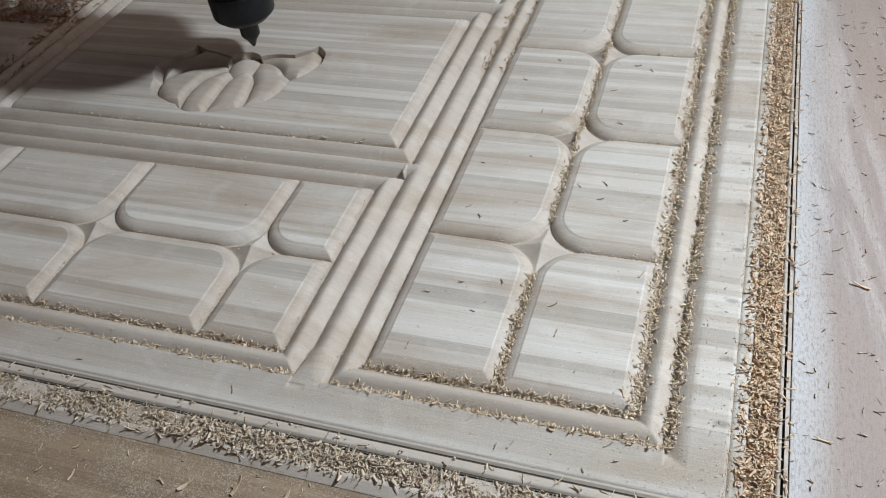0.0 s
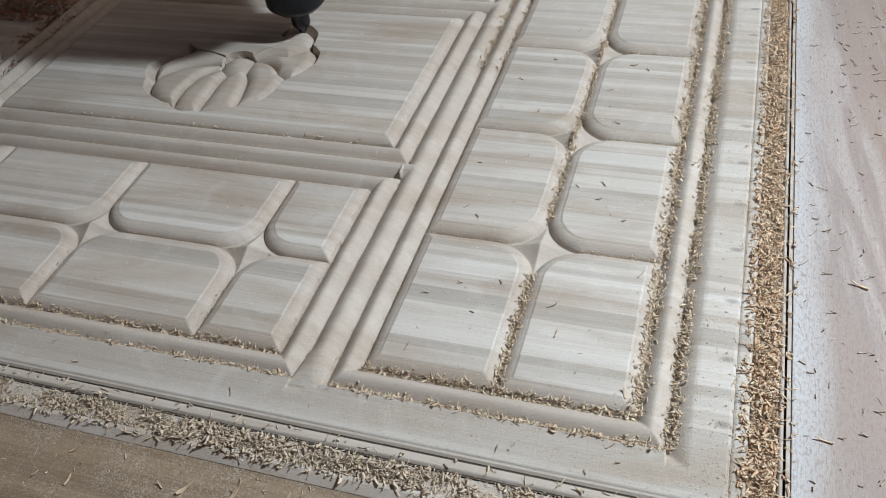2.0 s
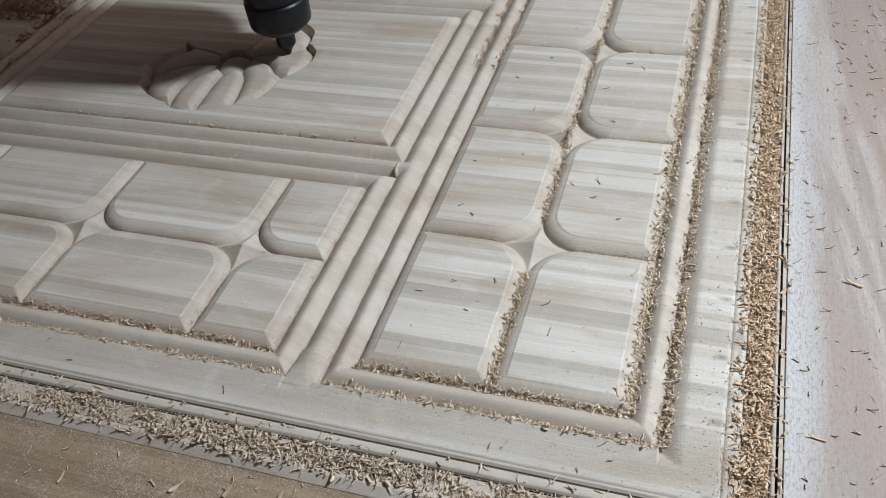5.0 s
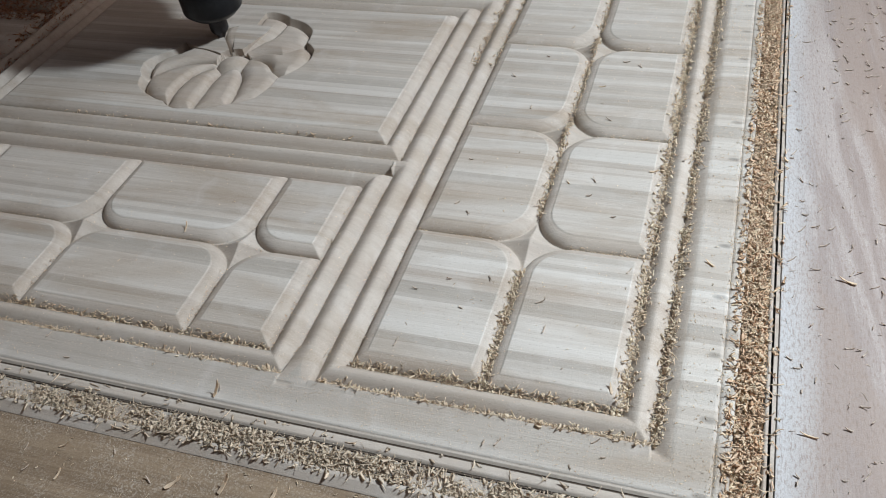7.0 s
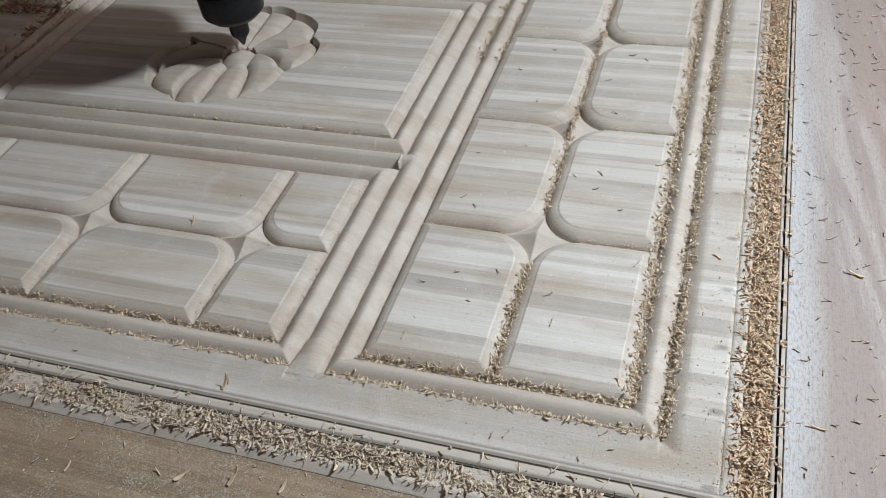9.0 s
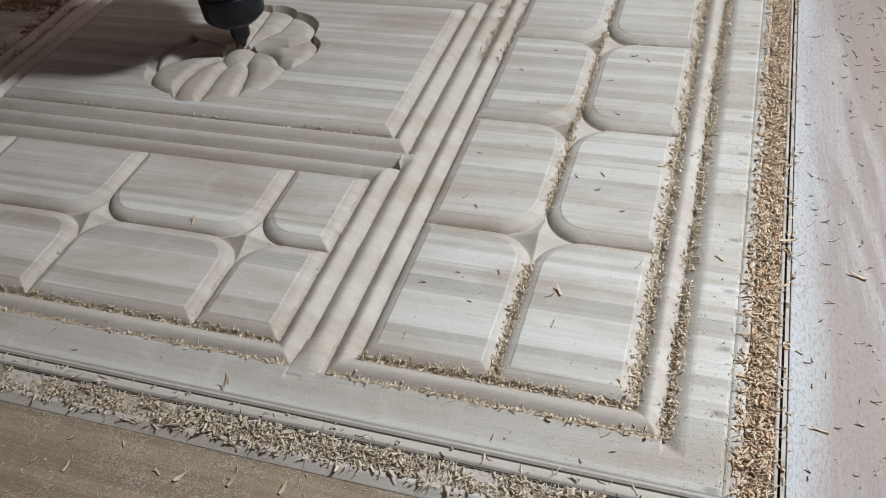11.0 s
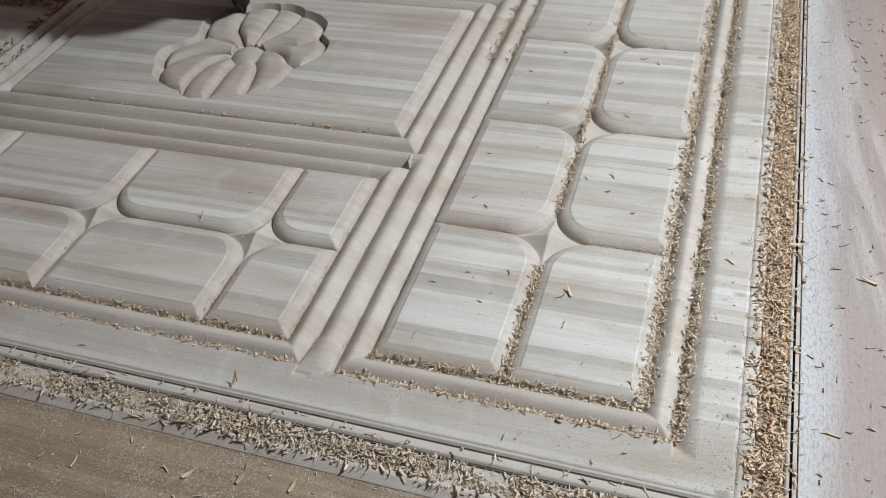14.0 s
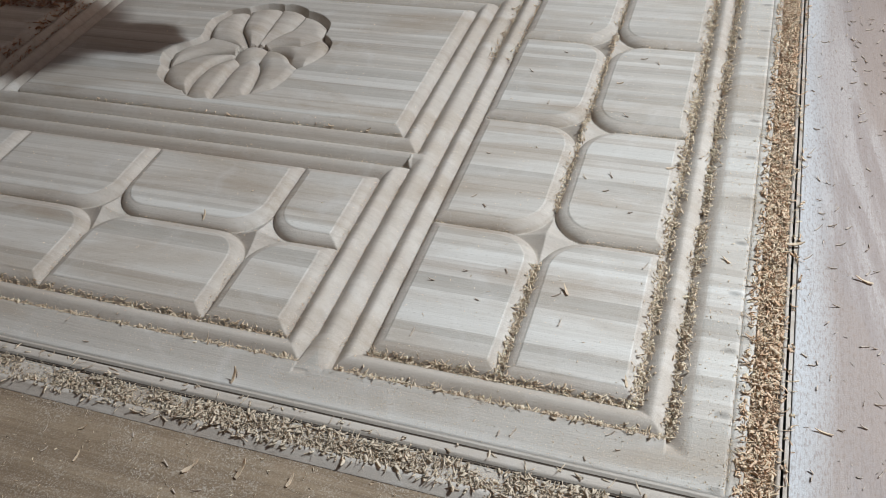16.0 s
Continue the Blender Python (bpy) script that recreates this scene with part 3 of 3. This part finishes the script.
shavings("wood_shavings", CHIP_TAN, np.concatenate([strewn(5200, 35.2, 45.2, -58, 420, 0.2, 2.2), patchy(8200, 35.2, 45.2, -58, 420, 1.2, 3.5), strewn(900, 31.5, 36, -58, 420, 0.1, 0.8), strewn(260, 44.5, 51.5, -58, 420, 0.2, 1.2)]),
         (1.6, 5.4), (0.7, 1.9), "tan curled shavings heaped in the edge channel", "wood shavings", 0.2, 0.35)
shavings("wood_shavings", CHIP_DULL, np.concatenate([patchy(6800, -400, 35, -53.3, -43.5, 0.1, 1.9), strewn(700, -400, 35, -56, -51, 0.1, 0.6), strewn(120, -400, 35, -42.5, -36.5, 0.1, 0.6)]),
         (1.2, 5.2), (0.7, 2.0), "pale curled shavings heaped in the front channel", "wood shavings", 0.14, 0.2)
E2 = RIB
shavings("wood_shavings", CHIP_PALE, np.concatenate([
    along(3700, RX1 - E2 - 0.2, RY0 + E2, RX1 - E2 - 0.2, 430, 1.6, 0.0, 1.9),
    along(3500, RX1 + 1.2, RY0, RX1 + 1.2, 430, 1.5, 0.0, 1.9),
    along(1500, RX0 + 4, RY0, RX1, RY0, 1.1, 0.1, 1.4),
    along(1100, RX0 + E2, RY0 + E2, RX1 - E2, RY0 + E2, 0.9, 0.1, 1.2),
    along(1000, STAR_X, RY0 + E2, STAR_X, STAR_Y - 20, 1.0, 0.1, 1.2),
    along(1500, STAR_X, STAR_Y + 20, STAR_X, 400, 1.0, 0.1, 1.3),
    along(1900, -400, LY0, LX1, LY0, 1.0, 0.1, 1.2),
    along(1100, -400, LY0 + E2, LX1 - E2, LY0 + E2, 0.9, 0.1, 1.0),
    along(500, RX0, 250, RX0, 420, 1.2, 0.1, 1.6),
    along(500, RX0 + E2, 250, RX0 + E2, 420, 1.0, 0.1, 1.4),
    along(170, -400, TY0 + E2, TX1 - E2, TY0 + E2, 0.6, 0.1, 0.8),
]), (1.2, 4.4), (0.5, 1.45), "pale shavings caught in the carved valleys", "wood shavings", 0.2, 0.3)
crumbs = [along(300, STAR_X + 18, STAR_Y + STAR_P * k, RX1 - E2, STAR_Y + STAR_P * k, 0.8, 0.1, 0.6) for k in range(4)]
crumbs += [along(150, RX0 + E2, STAR_Y + STAR_P * k, STAR_X - 18, STAR_Y + STAR_P * k, 0.6, 0.1, 0.4) for k in range(4)]
crumbs += [along(520, x, 0, x, 330, 0.6, 0.1, 0.5) for x in (LX1, RX0, RX0 + E2)]
crumbs += [along(260, LX1 - E2, 4, LX1 - E2, 118, 0.6, 0.1, 0.5), along(220, LOW_X, 5, LOW_X, 42, 0.8, 0.1, 0.7), along(220, LOW_X - LOW_P, 5, LOW_X - LOW_P, 42, 0.8, 0.1, 0.7)]
crumbs += [along(420, -440, y, TX1, y, 0.6, 0.1, 0.5) for y in (TY0, TY0 + E2, LY1)]
crumbs += [along(260, -400, LOW_Y, LX1 - E2, LOW_Y, 0.7, 0.1, 0.5), along(900, 28.9, -33, 28.9, 200, 0.7, 0.0, 0.2)]
crumbs += [strewn(5200, 35.0, 45.6, -58, 420, 0.1, 2.6), strewn(4200, -400, 35, -53.6, -43.2, 0.1, 1.8)]
crumbs += [strewn(3000, -390, 33, -34, 350, 0.0, 0.15), strewn(900, 14, 34, -34, 350, 0.0, 0.15)]
shavings("sawdust_crumbs", CHIP_PALE, np.concatenate(crumbs), (0.5, 1.9), (0.2, 0.6), "fine pale sawdust crumbs strewn over the carving", "sawdust", 0.35)
shavings("sawdust_grains", CHIP_PALE, np.concatenate([strewn(1100, -165, -105, -32, -14, 0.0, 0.1), strewn(900, -400, -165, -32, -14, 0.0, 0.1), strewn(1800, -110, 33, -34, -14, 0.0, 0.1), strewn(1500, -390, 33, -34, 350, 0.0, 0.1), along(600, LX1, 0, LX1, 130, 1.6, 0.0, 0.2), along(800, RX0 + 3, 0, RX0 + 3, 330, 2.5, 0.0, 0.2), strewn(900, 29, 35, -34, 300, 0.0, 0.1)]),
         (0.2, 0.6), (0.15, 0.4), "powdery pale sawdust grains on the rail", "sawdust", 0.3)
x, y = rng.uniform(52, 230, 520), rng.uniform(-60, 450, 520)
shavings("wood_slivers", CHIP_GREY, np.stack([x, y, np.full(520, -0.2)], 1), (1.2, 4.0), (0.3, 0.8), "small pale slivers strewn on the side board", "sawdust", 0.3)
x, y = rng.uniform(-400, 40, 1100), -60 - 95 * rng.uniform(0, 1, 1100) ** 1.3
shavings("wood_slivers", CHIP_PALE, np.stack([x, y, np.full(1100, -4.8)], 1), (0.6, 2.4), (0.25, 0.7), "small pale slivers strewn on the front board", "sawdust", 0.3)
shavings("wood_shavings", CHIP_RED, np.concatenate([along(900, WX1, 100, WX1, 400, 2.0, 0.2, 2.5), along(900, WX1 - E2, 100, WX1 - E2, 400, 2.5, 0.2, 2.5), strewn(9000, -615, -490, 262, 430, 0.0, 2.8), strewn(1500, -500, -440, 318, 420, 0.0, 2.0)]),
         (2.4, 6.0), (0.6, 1.5), "reddish shavings heaped in the far strip", "wood shavings", 0.5)

# loose flakes, each lying where it fell: x, y, height, length, turn, tilt
FLAKES = [
    (-177, -30, 0, 8, 70, 55), (-49, 54, 0, 6, 120, 18), (19, 90, 0, 5, 140, 8), (78, 90, -0.4, 8, 160, 8), (62, 3, -0.4, 7, 170, 5),
    (-233, -68, -5.0, 5, 30, 20), (-227, -81, -5.0, 5, 80, 20), (-176, -73, -5.0, 8, 50, 15), (-154, -69, -5.0, 9, 65, 40), (-133, -68, -5.0, 6, 75, 25),
    (-249, 66, -2, 6, 80, 50), (-57, 138, 0, 3.5, 130, 10), (-54, 231, 0, 4, 10, 5), (-14, 154, 0, 5, 10, 10), (49, 107, 0.3, 8, 10, 10), (-14, 9, -1, 5, 110, 30),
]


def flake(length, k):
    bm = bmesh.new()
    w = length * (0.15 + 0.06 * math.sin(k))
    rows = []
    for i, (s, t) in enumerate(((-0.5, 0.7), (-0.3, 1.1 + 0.3 * math.sin(3 * k)), (0.05, 0.8 + 0.3 * math.cos(5 * k)), (0.28, 0.75), (0.5, 0.2))):
        z = 0.22 * length * s * s * 2
        rows.append([bm.verts.new((length * s / 1000, w * t * u / 1000, (z + h) / 1000)) for u, h in ((-0.5, 0), (0.5, 0.15), (0.45, 0.55), (-0.45, 0.4))])
    for a, b in zip(rows, rows[1:]):
        for i in range(4):
            j = (i + 1) % 4
            bm.faces.new((a[i], a[j], b[j], b[i]))
    bm.faces.new(rows[0][::-1])
    bm.faces.new(rows[-1])
    return bm


# flakes thrown by the cutter while it works: number, second, where they lay before
LANDING = [(0, 5.0, -300, 372), (1, 10.2, -280, 380), (2, 5.3, -260, 376), (10, 5.6, -310, 384), (13, 4.7, -240, 382), (14, 9.8, -220, 374)]
flakes = []
for k, (fx, fy, fz, fl, turn, tilt) in enumerate(FLAKES):
    ob = tagged(part("wood_flake", flake(fl, k), CHIP_PALE), "pale bent wood flake lying on the timber", "wood chip", "loose flakes")
    lift = 0.5 * fl * math.sin(radians(tilt)) - 0.1
    ob.matrix_basis = pose(fx / 1000, fy / 1000, (fz + lift) / 1000, 0, -tilt, turn)
    flakes.append(ob)

# small slivers that lie about, cut alike
spots = [(rng.uniform(53, 140), rng.uniform(-45, 420), -0.4) for _ in range(150)]
spots += [(rng.uniform(72, 125), rng.uniform(215, 400), -0.4) for _ in range(60)]
spots += [(rng.uniform(-280, 25), rng.uniform(-120, -63), -5.0) for _ in range(26)]
spots += [(x, y, 0.0) for x, y in zip(rng.uniform(-118, -16, 26), rng.uniform(12, 310, 26)) if float(relief(np.array([x]), np.array([y]))[0][0]) > -0.05]
spots += [(rng.uniform(-340, 25), rng.uniform(-32, -18), 0.0) for _ in range(8)]
small = [tagged(part("wood_flake", flake(2.4 + 0.75 * k, k + 20), CHIP_GREY), "thin splintered wood flake lying on the timber", "wood chip", "small flakes") for k in range(4)]
for k, (fx, fy, fz) in enumerate(spots):
    tilt = rng.uniform(0, 22)
    at = pose(fx / 1000, fy / 1000, (fz + 1.6 * math.sin(radians(tilt)) - 0.05) / 1000, 0, -tilt, rng.uniform(0, 360))
    if k < 4:
        small[k].matrix_basis = at
    else:
        copy_thing(small[k % 4], at)

# ---- unseen work light: shade, arm and pole added round the key light ----
lamp = tagged(new("work_light"), "black work light on a steel pole, added out of view", "lamp")
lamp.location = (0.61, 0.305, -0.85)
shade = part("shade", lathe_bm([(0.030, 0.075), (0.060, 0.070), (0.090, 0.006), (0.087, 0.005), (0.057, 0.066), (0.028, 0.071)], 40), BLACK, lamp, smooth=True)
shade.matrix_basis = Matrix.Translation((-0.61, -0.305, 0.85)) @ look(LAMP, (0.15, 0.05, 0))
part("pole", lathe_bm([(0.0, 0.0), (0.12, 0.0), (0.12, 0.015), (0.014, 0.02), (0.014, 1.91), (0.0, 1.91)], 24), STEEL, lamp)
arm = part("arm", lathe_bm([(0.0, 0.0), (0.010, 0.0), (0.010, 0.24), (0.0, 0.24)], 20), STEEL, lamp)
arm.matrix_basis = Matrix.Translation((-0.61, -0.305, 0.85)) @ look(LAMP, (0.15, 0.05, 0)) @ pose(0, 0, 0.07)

# ---- spindle ----
spindle = tagged(new("router_spindle"), "black router spindle with collet nut and pointed cutter", "router")
part("cutter", lathe_bm([(0, 0), (0.0012, 0.0010), (0.0036, 0.0060), (0.0060, 0.0088), (0.0066, 0.0105), (0.0066, 0.030), (0.0, 0.030)], 32), CARBIDE, spindle, "dark pointed carbide cutter", True)
nut = part("collet_nut", lathe_bm([(0.0, 0.0165), (0.0130, 0.0165), (0.0155, 0.0170), (0.0202, 0.0212), (0.0208, 0.0226), (0.0212, 0.0375), (0.0208, 0.0383), (0.0196, 0.0388), (0.0196, 0.0396), (0.0206, 0.0402), (0.0206, 0.0500), (0.0198, 0.0510), (0.015, 0.0514), (0.0, 0.0514)], 64), BLACK, spindle, "black collet nut", True)
nose = part("nose", lathe_bm([(0.0, 0.0514), (0.0178, 0.0514), (0.0178, 0.064), (0.026, 0.066), (0.026, 0.086), (0.0, 0.086)], 48), STEEL, spindle, "grey steel spindle nose")
motor_body = part("motor_body", lathe_bm([(0.0, 0.086), (0.046, 0.087), (0.050, 0.090), (0.050, 0.41), (0.046, 0.414), (0.0, 0.414)], 48), BLACK, spindle, "dark motor body")
clamp_block = part("clamp_block", box_bm(-0.065, 0.065, -0.056, 0.12, 0.28, 0.40, 0.006), BLACK, spindle, "dark clamp block round the motor")
for above in (nut, nose, motor_body, clamp_block):
    above.location.z = 0.005

SPINDLE = [
    (0, -303.1, 240.7, 7.0),
    (0.2, -302.2, 241.3, -4.0),
    (0.4, -293.4, 240.1, -4.0),
    (0.6, -281.1, 243.5, -4.0),
    (0.8, -270.9, 248.0, -4.0),
    (1, -267.7, 255.7, -4.0),
    (1.2, -269.2, 264.0, -4.0),
    (1.4, -278.8, 281.2, -4.0),
    (1.6, -287.7, 284.6, -4.0),
    (1.8, -289.1, 285.4, -4.0),
    (2, -279.0, 276.9, -4.0),
    (2.2, -267.7, 263.2, -4.0),
    (2.4, -264.7, 250.8, -4.0),
    (2.6, -269.4, 248.2, -4.0),
    (2.8, -278.9, 242.0, -4.0),
    (3, -293.1, 240.2, -4.0),
    (3.2, -302.0, 238.8, -4.0),
    (3.4, -301.9, 238.9, 9.4),
    (3.6, -303.6, 237.8, 25.6),
    (3.8, -303.1, 238.2, 34.9),
    (4, -303.1, 238.3, 26.8),
    (4.2, -303.6, 238.0, 10.1),
    (4.5, -304.0, 237.9, -4.0),
    (4.8, -291.6, 243.8, -4.0),
    (5.1, -271.1, 252.4, -4.0),
    (5.4, -275.4, 277.1, -4.0),
    (5.7, -303.9, 290.3, -4.0),
    (6, -328.1, 283.2, -4.0),
    (6.3, -334.6, 267.5, -4.0),
    (6.5, -327.1, 253.5, -4.0),
    (6.7, -321.7, 240.7, -4.0),
    (6.9, -329.6, 254.5, -4.0),
    (7.1, -332.8, 264.8, -4.0),
    (7.3, -337.4, 280.2, -4.0),
    (7.5, -321.7, 279.1, -4.0),
    (7.7, -319.6, 293.1, -4.0),
    (7.9, -308.5, 292.6, -4.0),
    (8.1, -297.9, 290.7, -4.0),
    (8.3, -288.8, 270.1, -4.0),
    (8.5, -286.7, 260.3, -4.0),
    (8.7, -302.5, 248.3, -4.0),
    (8.9, -305.7, 235.3, -4.0),
    (9.1, -303.7, 236.3, 11.1),
    (9.5, -302.7, 236.4, -4.0),
    (9.9, -296.7, 260.0, -4.0),
    (10.3, -301.5, 275.9, -4.0),
    (10.7, -321.2, 269.1, -4.0),
    (11.1, -309.2, 240.2, -4.0),
    (11.3, -309.9, 240.5, 0.5),
    (11.5, -309.0, 241.8, 20.2),
    (11.7, -312.5, 240.1, 38.5),
    (11.9, -321.1, 234.7, 32.7),
    (12.1, -321.7, 235.1, 25.5),
    (12.3, -321.8, 235.9, 7.4),
    (12.5, -323.5, 235.5, -4.0),
    (12.7, -340.5, 243.7, -4.0),
    (12.9, -351.3, 246.2, -4.0),
    (13.1, -357.0, 254.4, -4.0),
    (13.3, -358.3, 264.3, -4.0),
    (13.5, -351.8, 272.4, -4.0),
    (13.7, -348.0, 280.8, -4.0),
    (13.9, -339.3, 284.5, -4.0),
    (14.1, -338.9, 284.3, -4.0),
    (14.3, -353.2, 280.0, -4.0),
    (14.5, -357.6, 269.2, -4.0),
    (14.7, -361.7, 261.8, -4.0),
    (14.9, -354.2, 250.6, -4.0),
    (15.1, -347.3, 243.8, -4.0),
    (15.3, -332.2, 240.6, -4.0),
    (15.5, -324.1, 237.2, -4.0),
    (15.6, -324.5, 236.9, 9.2),
    (15.7, -325.5, 236.2, 14.7),
    (15.8, -324.1, 237.2, 26.3),
    (16, -323.8, 237.4, 36.0),
]


def motions():
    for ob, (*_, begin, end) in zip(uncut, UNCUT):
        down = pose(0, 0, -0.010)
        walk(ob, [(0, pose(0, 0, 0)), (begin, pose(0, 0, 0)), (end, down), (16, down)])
    for k, begin, x0, y0 in LANDING:
        end = flakes[k].matrix_basis.copy()
        lie = pose(x0 / 1000, y0 / 1000, 0.0008, 0, 0, 40 * k)
        up = Matrix.Translation((lie.translation + end.translation) / 2 + Vector((0, 0, 0.05))) @ pose(0, 0, 0, 30, 20, 50 * k % 80)
        walk(flakes[k], [(0, lie), (begin, lie), (begin + 0.15, up), (begin + 0.3, end), (16, end)])
    walk(spindle, [(t, pose(x / 1000, y / 1000, z / 1000)) for t, x, y, z in SPINDLE])


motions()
